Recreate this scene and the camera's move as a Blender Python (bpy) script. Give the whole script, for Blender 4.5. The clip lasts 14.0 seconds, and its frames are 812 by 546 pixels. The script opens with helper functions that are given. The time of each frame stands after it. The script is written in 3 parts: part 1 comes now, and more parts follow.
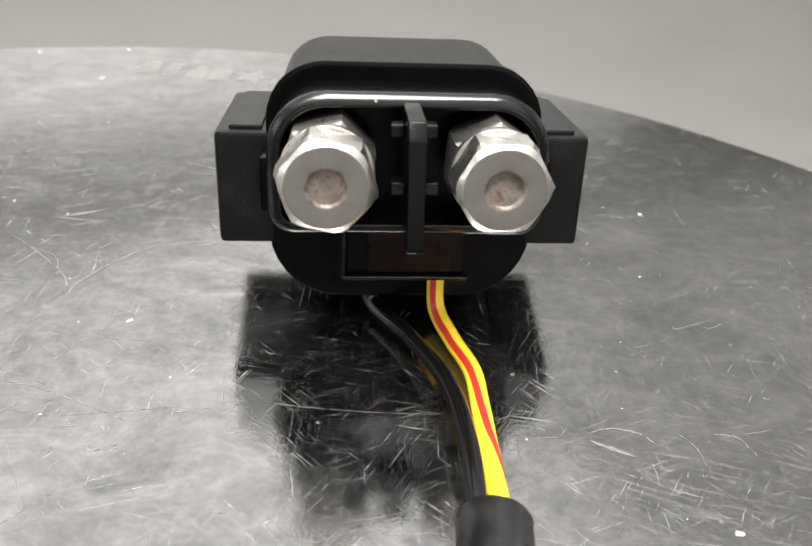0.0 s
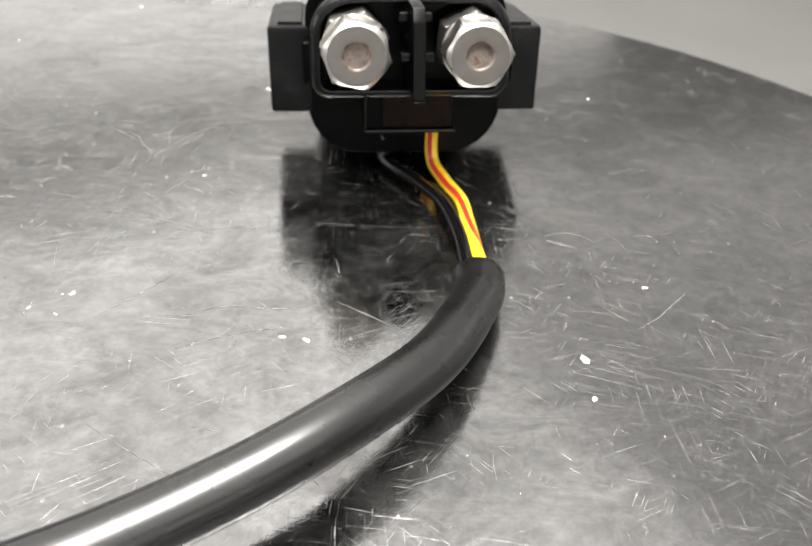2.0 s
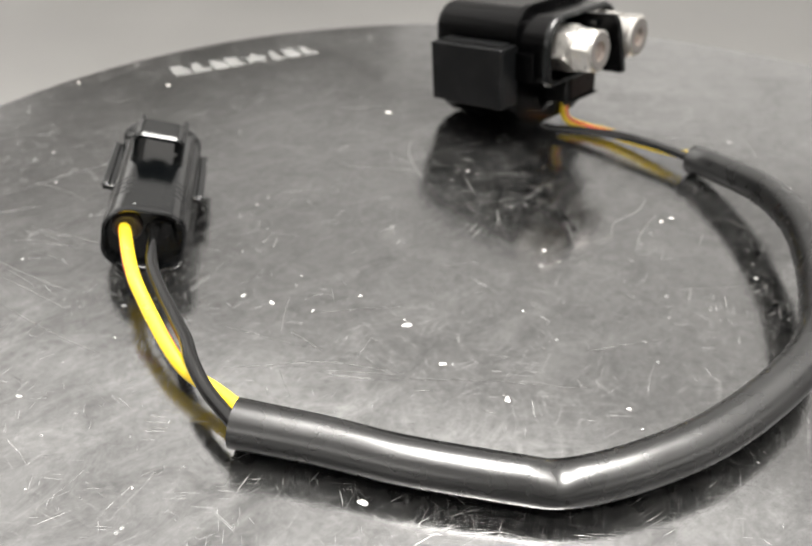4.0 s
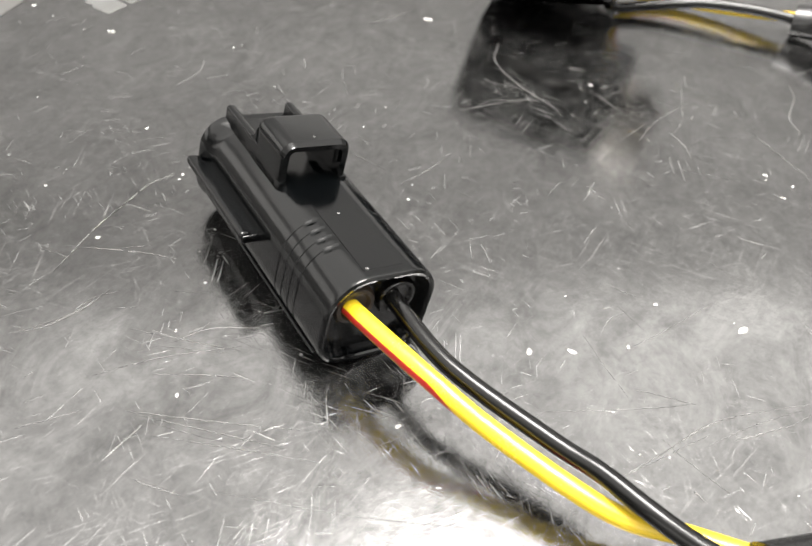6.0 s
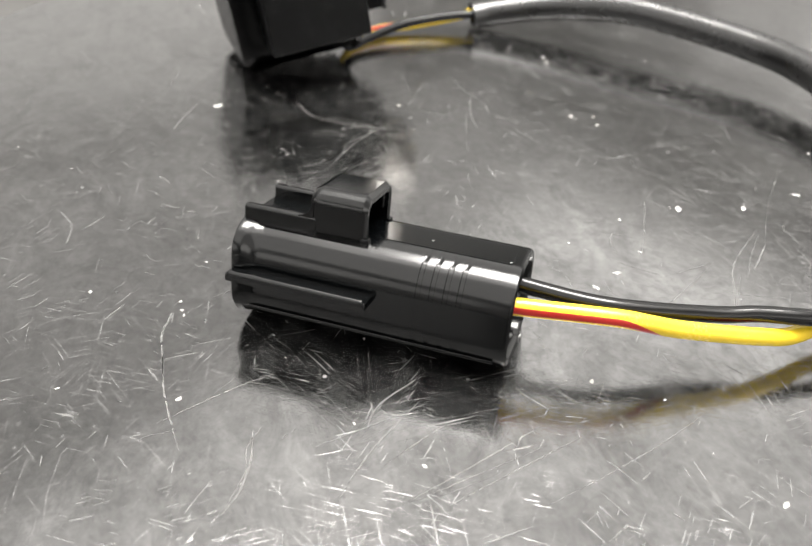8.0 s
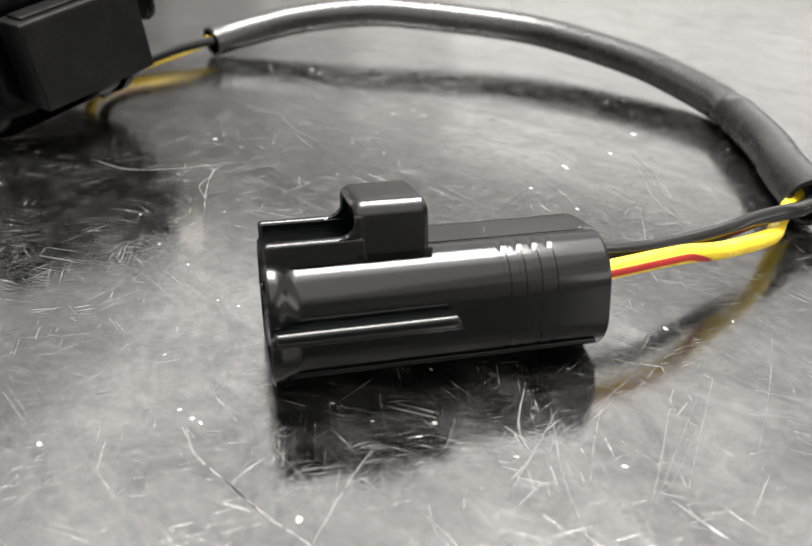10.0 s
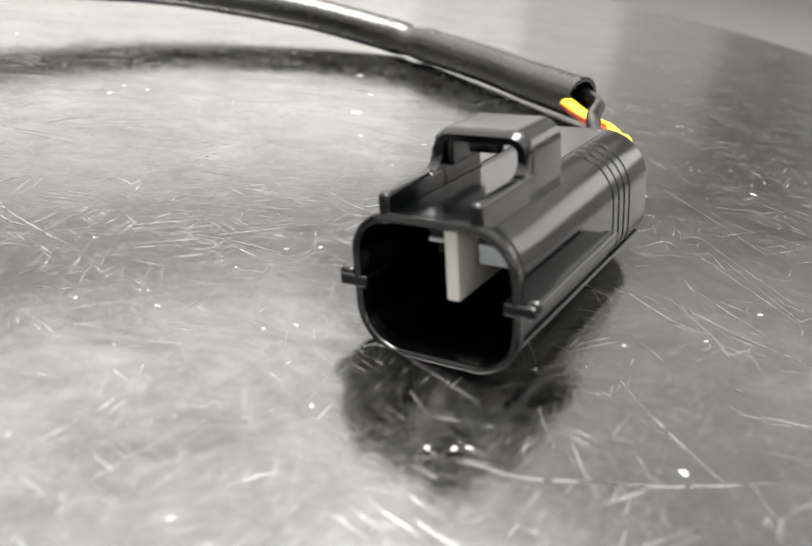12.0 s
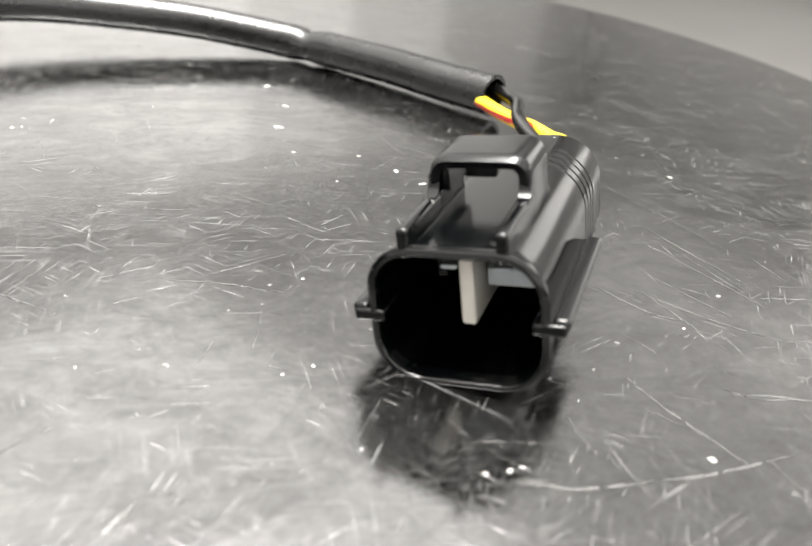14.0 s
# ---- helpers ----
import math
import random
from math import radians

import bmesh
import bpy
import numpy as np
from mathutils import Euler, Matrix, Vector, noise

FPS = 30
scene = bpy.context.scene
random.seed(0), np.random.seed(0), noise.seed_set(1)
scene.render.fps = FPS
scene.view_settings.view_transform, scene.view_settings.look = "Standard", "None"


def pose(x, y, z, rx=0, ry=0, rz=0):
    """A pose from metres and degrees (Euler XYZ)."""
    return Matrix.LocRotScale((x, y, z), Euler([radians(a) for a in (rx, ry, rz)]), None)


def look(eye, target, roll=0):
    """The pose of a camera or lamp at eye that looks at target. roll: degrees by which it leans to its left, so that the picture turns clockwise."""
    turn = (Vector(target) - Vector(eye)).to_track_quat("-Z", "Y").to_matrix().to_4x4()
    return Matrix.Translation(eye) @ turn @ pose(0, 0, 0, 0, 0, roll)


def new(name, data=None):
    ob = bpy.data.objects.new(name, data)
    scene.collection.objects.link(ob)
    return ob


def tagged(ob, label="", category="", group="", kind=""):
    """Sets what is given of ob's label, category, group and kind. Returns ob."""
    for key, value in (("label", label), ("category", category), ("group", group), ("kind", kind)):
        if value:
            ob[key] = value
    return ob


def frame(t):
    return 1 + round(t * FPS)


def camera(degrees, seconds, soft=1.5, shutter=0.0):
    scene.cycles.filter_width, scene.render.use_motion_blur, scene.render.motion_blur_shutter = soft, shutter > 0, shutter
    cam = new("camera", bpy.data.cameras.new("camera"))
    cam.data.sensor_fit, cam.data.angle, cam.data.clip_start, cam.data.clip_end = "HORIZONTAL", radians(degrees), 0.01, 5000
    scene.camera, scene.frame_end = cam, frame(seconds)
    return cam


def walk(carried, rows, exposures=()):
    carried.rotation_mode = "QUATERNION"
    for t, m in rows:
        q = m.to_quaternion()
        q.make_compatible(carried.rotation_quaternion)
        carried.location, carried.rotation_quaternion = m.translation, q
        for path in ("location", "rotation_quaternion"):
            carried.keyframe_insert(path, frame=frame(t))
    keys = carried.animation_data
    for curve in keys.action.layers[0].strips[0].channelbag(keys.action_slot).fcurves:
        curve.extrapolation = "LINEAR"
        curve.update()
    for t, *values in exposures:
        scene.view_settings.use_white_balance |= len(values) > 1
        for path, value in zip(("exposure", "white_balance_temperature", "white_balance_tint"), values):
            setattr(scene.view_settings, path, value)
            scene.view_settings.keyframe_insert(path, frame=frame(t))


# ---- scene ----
MM = 0.001
cam = camera(54.1, 14.0)
cam.data.dof.use_dof, cam.data.dof.focus_distance, cam.data.dof.aperture_fstop = True, 0.097, 36.0
PATH = [
    (0, (-0.00319, -0.07219, 0.06700), (0.00127, 0.05151, -0.01772), 3.30),
    (0.5, (-0.00100, -0.06915, 0.06246), (0.00176, 0.04672, -0.03275), 2.67),
    (1, (0.00011, -0.07208, 0.06196), (0.00395, 0.04162, -0.03579), 2.38),
    (1.5, (0.00010, -0.08877, 0.06984), (0.00092, 0.02663, -0.02598), 1.32),
    (2, (-0.00800, -0.11284, 0.07434), (-0.00011, 0.00582, -0.01707), 2.61),
    (2.5, (-0.03973, -0.13588, 0.07949), (-0.00344, -0.01916, -0.00746), 3.61),
    (3, (-0.09672, -0.14647, 0.08818), (-0.03855, -0.03695, 0.00380), 4.75),
    (3.5, (-0.13856, -0.13259, 0.08855), (-0.06966, -0.02890, 0.00487), 4.25),
    (4, (-0.17171, -0.09609, 0.08723), (-0.08112, -0.01195, 0.00230), 5.01),
    (4.2, (-0.18295, -0.07835, 0.08492), (-0.08487, -0.00347, -0.00036), 5.65),
    (6.3, (-0.17518, 0.00066, 0.07406), (-0.07120, 0.03212, -0.02937), 7.90),
    (6.5, (-0.17474, 0.00144, 0.07375), (-0.07018, 0.03193, -0.02938), 8.30),
    (7, (-0.17553, 0.01128, 0.07324), (-0.06670, 0.02896, -0.02847), 6.95),
    (7.5, (-0.18425, 0.03044, 0.07009), (-0.06938, 0.01685, -0.02541), 4.65),
    (8, (-0.18731, 0.06040, 0.06622), (-0.07049, 0.02033, -0.01891), 2.47),
    (8.2, (-0.18920, 0.06980, 0.06572), (-0.07318, 0.02016, -0.01538), 2.52),
    (10.3, (-0.14121, 0.10123, 0.04965), (-0.07331, -0.01005, -0.02456), 2.46),
    (10.5, (-0.13349, 0.10759, 0.04844), (-0.07909, -0.01158, -0.02463), 3.09),
    (11, (-0.10800, 0.11429, 0.04505), (-0.08424, -0.01533, -0.02660), 4.14),
    (11.5, (-0.09495, 0.11238, 0.04052), (-0.09423, -0.01958, -0.03078), 5.53),
    (12, (-0.08714, 0.10732, 0.03944), (-0.10143, -0.02428, -0.03111), 6.34),
    (12.5, (-0.07147, 0.10578, 0.04020), (-0.10504, -0.02299, -0.02901), 5.84),
    (13, (-0.06933, 0.10402, 0.03894), (-0.10769, -0.02287, -0.03125), 5.94),
    (13.5, (-0.07351, 0.10047, 0.03831), (-0.11506, -0.02537, -0.03195), 5.91),
    (14, (-0.07330, 0.10386, 0.04250), (-0.11406, -0.02168, -0.02876), 5.59),
]
walk(cam, [(t, look(eye, target, roll)) for t, eye, target, roll in PATH], ((0, 0.0), (2.5, 0.05), (4.2, 0.12), (6.3, -0.1), (8.2, -0.05), (10.3, 0.0), (11.5, 0.12), (12.5, 0.22), (14, 0.22)))

# ---- light: a white room, an overhead lamp and added fill panels ----
world = bpy.data.worlds.new("world")
scene.world = world
world.use_nodes = True
world.node_tree.nodes["Background"].inputs[0].default_value = (0.75, 0.8, 0.9, 1)
world.node_tree.nodes["Background"].inputs[1].default_value = 0.02


def area_lamp(name, m, w, h, power, colour=(1.0, 0.968, 0.925)):
    data = bpy.data.lights.new(name, "AREA")
    data.shape, data.size, data.size_y, data.energy, data.color = "RECTANGLE", w, h, power, colour
    ob = new(name, data)
    ob.matrix_world = m
    return ob


ROOM_TURN = 15.0
area_lamp("overhead_lamp", pose(-0.02, -0.09, 0.66, 0, 0, 54), 0.4, 0.28, 14.5)
# two unseen panels added to widen the lamp's highlights and lift the tabletop
area_lamp("overhead_soft_fill", pose(-0.09, -0.07, 0.60, 0, 0, 54), 0.66, 0.42, 3.1)
area_lamp("overhead_broad_fill", pose(-0.062, 0.016, 0.40, 0, 0, 30), 0.70, 1.30, 3.6)
# unseen fill as wide as the ceiling, added to brighten room and reflections
area_lamp("ceiling_fill", pose(0, 0, 1.70, 0, 0, ROOM_TURN), 6.8, 5.4, 65)
for side, powers in (("east", ((3.0, 3), (4.6, 8))), ("north", ((3.2, 6), (5.0, 21))), ("west", ((3.6, 31),)), ("south", ((3.0, 5), (4.2, 6), (5.4, 7), (6.8, 5)))):
    # fill panels added high before each windowless wall, the middle the brightest
    turn = ROOM_TURN + {"east": 0, "north": 90, "west": 180, "south": 270}[side]
    for k, (wide, power) in enumerate(powers):
        area_lamp("wall_fill_" + side, pose(0, 0, 0, 0, 0, turn) @ pose(3.85 - 0.02 * k, 0, 1.12, 0, 90, 0), 1.1, wide, power)


# ---- materials ----
def material(name):
    m = bpy.data.materials.new(name)
    m.use_nodes = True
    nt = m.node_tree
    return m, nt, nt.nodes["Principled BSDF"]


def node(nt, kind, inputs=None, **props):
    n = nt.nodes.new(kind)
    for k, v in props.items():
        setattr(n, k, v)
    for k, v in (inputs or {}).items():
        if isinstance(v, bpy.types.NodeSocket):
            nt.links.new(v, n.inputs[k])
        else:
            n.inputs[k].default_value = v
    return n


def maths(nt, op, a, b=0.0, clamp=False):
    return node(nt, "ShaderNodeMath", {0: a, 1: b}, operation=op, use_clamp=clamp).outputs[0]


def spread(nt, value, lo, hi, to_lo=0.0, to_hi=1.0):
    return node(nt, "ShaderNodeMapRange", {0: value, 1: lo, 2: hi, 3: to_lo, 4: to_hi}, clamp=True).outputs[0]


def mixed(nt, fac, a, b):
    n = node(nt, "ShaderNodeMix", {0: fac}, data_type="RGBA")
    for sock, v in ((n.inputs[6], a), (n.inputs[7], b)):
        if isinstance(v, bpy.types.NodeSocket):
            nt.links.new(v, sock)
        else:
            sock.default_value = (*v, 1)
    return n.outputs[2]


def coords(nt, rot=0.0, scale=(1, 1, 1), shift=(0, 0, 0)):
    c = node(nt, "ShaderNodeTexCoord").outputs["Object"]
    return node(nt, "ShaderNodeMapping", {"Vector": c, "Rotation": (0, 0, rot), "Scale": scale, "Location": shift}).outputs[0]


def noise_tex(nt, vec, scale, detail=3.0, rough=0.5, distort=0.0):
    return node(nt, "ShaderNodeTexNoise", {"Vector": vec, "Scale": scale, "Detail": detail, "Roughness": rough, "Distortion": distort}).outputs[0]


def bump(nt, bsdf, height, strength, dist):
    b = node(nt, "ShaderNodeBump", {"Height": height, "Strength": strength, "Distance": dist})
    nt.links.new(b.outputs[0], bsdf.inputs["Normal"])


def simple(name, colour, rough, metal=0.0, grain=2500.0, vary=0.15, relief=0.15, coarse=180.0, worn=None, ior=1.5, dust=0.0):
    """A surface with grain and blotches at two scales."""
    m, nt, b = material(name)
    v = coords(nt)
    fine = noise_tex(nt, v, grain, 2)
    broad = noise_tex(nt, v, coarse, 4, 0.6)
    dark = tuple(c * (1 - vary) for c in colour)
    light = tuple(min(1, c * (1 + vary)) for c in colour)
    col = mixed(nt, spread(nt, broad, 0.35, 0.65), dark, light)
    if worn:
        col = mixed(nt, spread(nt, maths(nt, "MULTIPLY", fine, broad), 0.3, 0.42), col, worn)
    if dust:
        # sparse pale crumbs stuck to the surface
        cell = node(nt, "ShaderNodeTexVoronoi", {"Vector": v, "Scale": dust, "Randomness": 1.0})
        few = spread(nt, node(nt, "ShaderNodeSeparateColor", {0: cell.outputs["Color"]}).outputs[0], 0.9, 0.93)
        col = mixed(nt, maths(nt, "MULTIPLY", spread(nt, cell.outputs["Distance"], 0.13, 0.06), few), col, (0.2, 0.2, 0.195))
    nt.links.new(col, b.inputs["Base Color"])
    both = maths(nt, "ADD", maths(nt, "MULTIPLY", fine, 0.4), maths(nt, "MULTIPLY", broad, 0.6))
    nt.links.new(spread(nt, both, 0.3, 0.7, rough * 0.8, rough * 1.25), b.inputs["Roughness"])
    b.inputs["Metallic"].default_value = metal
    b.inputs["IOR"].default_value = ior
    bump(nt, b, fine, relief, 0.00005)
    return m


PLASTIC = simple("black_plastic", (0.0008, 0.0011, 0.0013), 0.17, grain=3500, relief=0.08, ior=1.43, dust=520.0)
PLUG_PLASTIC = simple("black_plug_plastic", (0.0011, 0.0014, 0.0016), 0.15, grain=3500, relief=0.1, ior=1.5, dust=520.0)
BRACKET = simple("bracket_rubber", (0.002, 0.0022, 0.0024), 0.34, grain=4000, relief=0.5, worn=(0.012, 0.012, 0.0125), ior=1.3)
HOUSING = simple("relay_plastic", (0.0006, 0.0006, 0.0007), 0.22, grain=3000, relief=0.2, ior=1.22)
SLEEVE = simple("sleeve_pvc", (0.003, 0.0031, 0.0032), 0.27, grain=300, relief=0.02, coarse=60, ior=1.68)
ZINC = simple("zinc_plate", (0.55, 0.535, 0.51), 0.3, metal=1.0, grain=2500, relief=0.35, vary=0.1, coarse=500, worn=(0.42, 0.38, 0.29))
ZINC_FACE = simple("zinc_face", (0.12, 0.111, 0.105), 0.6, metal=0.5, grain=3000, relief=0.5, vary=0.1, coarse=600)
RUST = simple("zinc_dimple", (0.15, 0.125, 0.11), 0.55, metal=0.5, grain=1200, relief=0.6, vary=0.5, coarse=600, worn=(0.12, 0.075, 0.058))
BRASS = simple("brass_terminal", (0.55, 0.42, 0.18), 0.35, metal=1.0, vary=0.2)
YELLOW = simple("yellow_pvc", (0.78, 0.55, 0.025), 0.24, ior=1.6, vary=0.06, relief=0.1)
RED = simple("red_stripe", (0.42, 0.02, 0.014), 0.3, vary=0.06, relief=0.1)
WIRE_BLACK = simple("black_wire_pvc", (0.0025, 0.0025, 0.0025), 0.17, vary=0.1, relief=0.05, ior=1.45)
NYLON = simple("white_nylon", (0.62, 0.595, 0.54), 0.45, vary=0.04)
SEAL = simple("seal_rubber", (0.014, 0.008, 0.004), 0.5, vary=0.3)
RESIN = simple("brown_resin", (0.004, 0.0012, 0.0005), 0.3, vary=0.4, coarse=300, ior=1.25)
GREY_PLATE = simple("grey_inner_plate", (0.55, 0.6, 0.63), 0.35, vary=0.1)
PRINT = simple("worn_white_print", (0.11, 0.11, 0.108), 0.5, vary=0.2, grain=1200)
MARK = simple("pale_scratch", (0.1, 0.099, 0.097), 0.45, vary=0.25, grain=1800, relief=0.6)

CHIP = simple("pale_chip", (0.34, 0.335, 0.326), 0.4, vary=0.2, grain=1800, relief=0.5)


def table_surface():
    """Black gloss laminate, hazed by grease and scratched by use."""
    m, nt, b = material("scratched_black_top")
    v = coords(nt)
    haze = noise_tex(nt, v, 17, 5, 0.62, 0.6)
    cloud = noise_tex(nt, coords(nt, 0.5, (1, 1.7, 1)), 75, 5, 0.68, 0.8)
    fine = noise_tex(nt, v, 2600, 2, 0.6)
    crumple = noise_tex(nt, v, 520, 5, 0.68, 0.4)
    # rubbed patches: parallel hairlines, each patch with a way of its own
    hairs = None
    for k, (size, thin, long) in enumerate(((28.0, 2900.0, 110.0), (45.0, 3800.0, 240.0), (19.0, 2100.0, 80.0))):
        at = node(nt, "ShaderNodeVectorMath", {0: v, 1: node(nt, "ShaderNodeVectorMath", {0: node(nt, "ShaderNodeTexNoise", {"Vector": v, "Scale": 60.0 + 20 * k, "Detail": 3.0}).outputs[1], "Scale": 0.03}, operation="SCALE").outputs[0]}, operation="ADD").outputs[0]
        cell = node(nt, "ShaderNodeTexVoronoi", {"Vector": at, "Scale": size, "Randomness": 1.0})
        hue = node(nt, "ShaderNodeSeparateColor", {0: cell.outputs["Color"]})
        way = maths(nt, "MULTIPLY", hue.outputs[0], 6.3)
        bowed = node(nt, "ShaderNodeVectorMath", {0: v, 1: node(nt, "ShaderNodeVectorMath", {0: node(nt, "ShaderNodeTexNoise", {"Vector": v, "Scale": 40.0, "Detail": 2.0}).outputs[1], "Scale": 0.004}, operation="SCALE").outputs[0]}, operation="ADD").outputs[0]
        turned = node(nt, "ShaderNodeVectorRotate", {"Vector": bowed, "Angle": way}, rotation_type="Z_AXIS").outputs[0]
        n = noise_tex(nt, node(nt, "ShaderNodeMapping", {"Vector": turned, "Scale": (long, thin, 1), "Location": (k * 2.3, k * 5.1, k)}).outputs[0], 1.0, 3, 0.6, 0.2)
        fade = maths(nt, "MULTIPLY", spread(nt, cell.outputs["Distance"], 0.62, 0.3), maths(nt, "MULTIPLY", spread(nt, hue.outputs[1], 0.22, 0.95), spread(nt, cloud, 0.42, 0.62)))
        hair = maths(nt, "MULTIPLY", spread(nt, n, 0.56, 0.7), fade)
        hairs = hair if hairs is None else maths(nt, "ADD", hairs, hair)
    lines = None
    wobble = node(nt, "ShaderNodeVectorMath", {0: node(nt, "ShaderNodeTexNoise", {"Vector": v, "Scale": 55.0, "Detail": 2.0}).outputs[1], "Scale": 0.003}, operation="SCALE").outputs[0]
    bent = node(nt, "ShaderNodeVectorMath", {0: v, 1: wobble}, operation="ADD").outputs[0]
    for k, (rot, sx, sy, lo) in enumerate(((0.15, 80, 3300, 0.68), (0.75, 170, 4200, 0.67), (1.55, 100, 3700, 0.68), (2.15, 220, 4600, 0.67), (2.75, 90, 3300, 0.68))):
        turned = node(nt, "ShaderNodeVectorRotate", {"Vector": bent, "Angle": rot}, rotation_type="Z_AXIS").outputs[0]
        stretched = node(nt, "ShaderNodeMapping", {"Vector": turned, "Scale": (sx, sy, 1), "Location": (k * 3.7, k * 1.3, k)}).outputs[0]
        n = node(nt, "ShaderNodeTexNoise", {"Vector": stretched, "Scale": 1.0, "Detail": 1.5, "Roughness": 0.4}).outputs[0]
        gate = spread(nt, noise_tex(nt, coords(nt, 0, (1, 1, 1), (k * 0.31, 0.2 * k, 0)), 90, 4, 0.75), 0.42, 0.7)
        line = maths(nt, "MULTIPLY", spread(nt, n, lo - 0.06, lo + 0.08), gate)
        lines = line if lines is None else maths(nt, "MAXIMUM", lines, line)
    cell = node(nt, "ShaderNodeTexVoronoi", {"Vector": v, "Scale": 210.0, "Randomness": 1.0})
    pick = spread(nt, node(nt, "ShaderNodeSeparateColor", {0: cell.outputs["Color"]}).outputs[0], 0.66, 0.7)
    specks = maths(nt, "MULTIPLY", spread(nt, maths(nt, "ADD", cell.outputs["Distance"], maths(nt, "MULTIPLY", crumple, 0.16)), 0.16, 0.1), pick)
    grit_cell = node(nt, "ShaderNodeTexVoronoi", {"Vector": v, "Scale": 620.0, "Randomness": 1.0})
    grit_pick = spread(nt, node(nt, "ShaderNodeSeparateColor", {0: grit_cell.outputs["Color"]}).outputs[1], 0.6, 0.95)
    grit = maths(nt, "MULTIPLY", spread(nt, grit_cell.outputs["Distance"], 0.3, 0.05), maths(nt, "MULTIPLY", grit_pick, spread(nt, cloud, 0.4, 0.6)))
    wear = maths(nt, "MAXIMUM", maths(nt, "MAXIMUM", lines, specks), maths(nt, "MULTIPLY", grit, 0.45))
    film = maths(nt, "MULTIPLY", spread(nt, haze, 0.38, 0.66), spread(nt, cloud, 0.38, 0.68))
    base = mixed(nt, film, (0.0012, 0.0012, 0.0012), (0.014, 0.014, 0.0137))
    base = mixed(nt, maths(nt, "MINIMUM", hairs, 1.0), base, (0.12, 0.119, 0.117))
    nt.links.new(mixed(nt, maths(nt, "MULTIPLY", wear, 0.7), base, (0.15, 0.149, 0.146)), b.inputs["Base Color"])
    grime = maths(nt, "ADD", maths(nt, "MULTIPLY", cloud, 0.45), maths(nt, "ADD", maths(nt, "MULTIPLY", haze, 0.35), maths(nt, "MULTIPLY", crumple, 0.2)))
    rough = maths(nt, "ADD", spread(nt, grime, 0.38, 0.64, 0.05, 0.22), maths(nt, "ADD", maths(nt, "MULTIPLY", wear, 0.3), maths(nt, "MULTIPLY", hairs, 0.06)))
    # specular level is higher in the middle and falls towards the rim
    away = node(nt, "ShaderNodeVectorMath", {0: v, 1: (-0.05, 0.0, 0.0)}, operation="DISTANCE").outputs["Value"]
    centre_level = spread(nt, maths(nt, "ADD", away, maths(nt, "MULTIPLY", haze, 0.08)), 0.09, 0.17, 1.1, 0.78)
    nt.links.new(maths(nt, "MULTIPLY", spread(nt, grime, 0.38, 0.62, 0.78, 0.27), centre_level), b.inputs["Specular IOR Level"])
    nt.links.new(rough, b.inputs["Roughness"])
    b.inputs["IOR"].default_value = 2.6
    height = maths(nt, "ADD", maths(nt, "MULTIPLY", fine, 0.2), maths(nt, "ADD", maths(nt, "ADD", maths(nt, "MULTIPLY", crumple, 0.4), maths(nt, "MULTIPLY", hairs, 0.2)), maths(nt, "MULTIPLY", wear, 0.4)))
    bump(nt, b, height, 0.42, 0.00009)
    return m


TABLE = table_surface()
FLOOR = simple("pale_floor", (0.36, 0.355, 0.347), 0.5, grain=300, vary=0.05, coarse=2.5, relief=0.1)
WALL = simple("white_wall", (0.78, 0.775, 0.768), 0.8, grain=200, vary=0.03, coarse=1.5, relief=0.2)
STEEL = simple("dark_steel", (0.05, 0.05, 0.05), 0.4, metal=0.6, vary=0.1)


# ---- mesh helpers ----
def finish(name, bm, mats, parent=None, label="", smooth=40.0, scale=1.0):
    """Links a bmesh, made in millimetres if scale is MM, as one mesh object."""
    if scale != 1.0:
        bmesh.ops.scale(bm, vec=(scale,) * 3, verts=bm.verts)
    bmesh.ops.recalc_face_normals(bm, faces=bm.faces)
    me = bpy.data.meshes.new(name)
    bm.to_mesh(me)
    bm.free()
    for mt in mats if isinstance(mats, (list, tuple)) else [mats]:
        me.materials.append(mt)
    for p in me.polygons:
        p.use_smooth = True
    me.set_sharp_from_angle(angle=radians(smooth))
    ob = new(name, me)
    even = ob.modifiers.new("even_shading", "WEIGHTED_NORMAL")
    even.keep_sharp = True
    if parent:
        ob.parent = parent
    if label:
        ob["label"] = label
    return ob


def part(name, bm, mats, parent, label="", smooth=40.0):
    return finish(name, bm, mats, parent, label, smooth, MM)


def thing(name, label, category, m=None, group=""):
    ob = tagged(new(name), label, category, group)
    if m:
        ob.matrix_world = m
    return ob


def rounded(w, h, r, n=6, cx=0.0, cz=0.0):
    """A rounded rectangle in x and z, anticlockwise from its lower right; r: one radius, or those of lower right, upper right, upper left, lower left."""
    rs = r if isinstance(r, (list, tuple)) else (r,) * 4
    out = []
    for (sx, sz), q, a0 in zip(((1, -1), (1, 1), (-1, 1), (-1, -1)), rs, (-90, 0, 90, 180)):
        for k in range(n + 1):
            a = radians(a0 + 90 * k / n)
            out.append((cx + sx * (w / 2 - q) + q * math.cos(a), cz + sz * (h / 2 - q) + q * math.sin(a)))
    return out


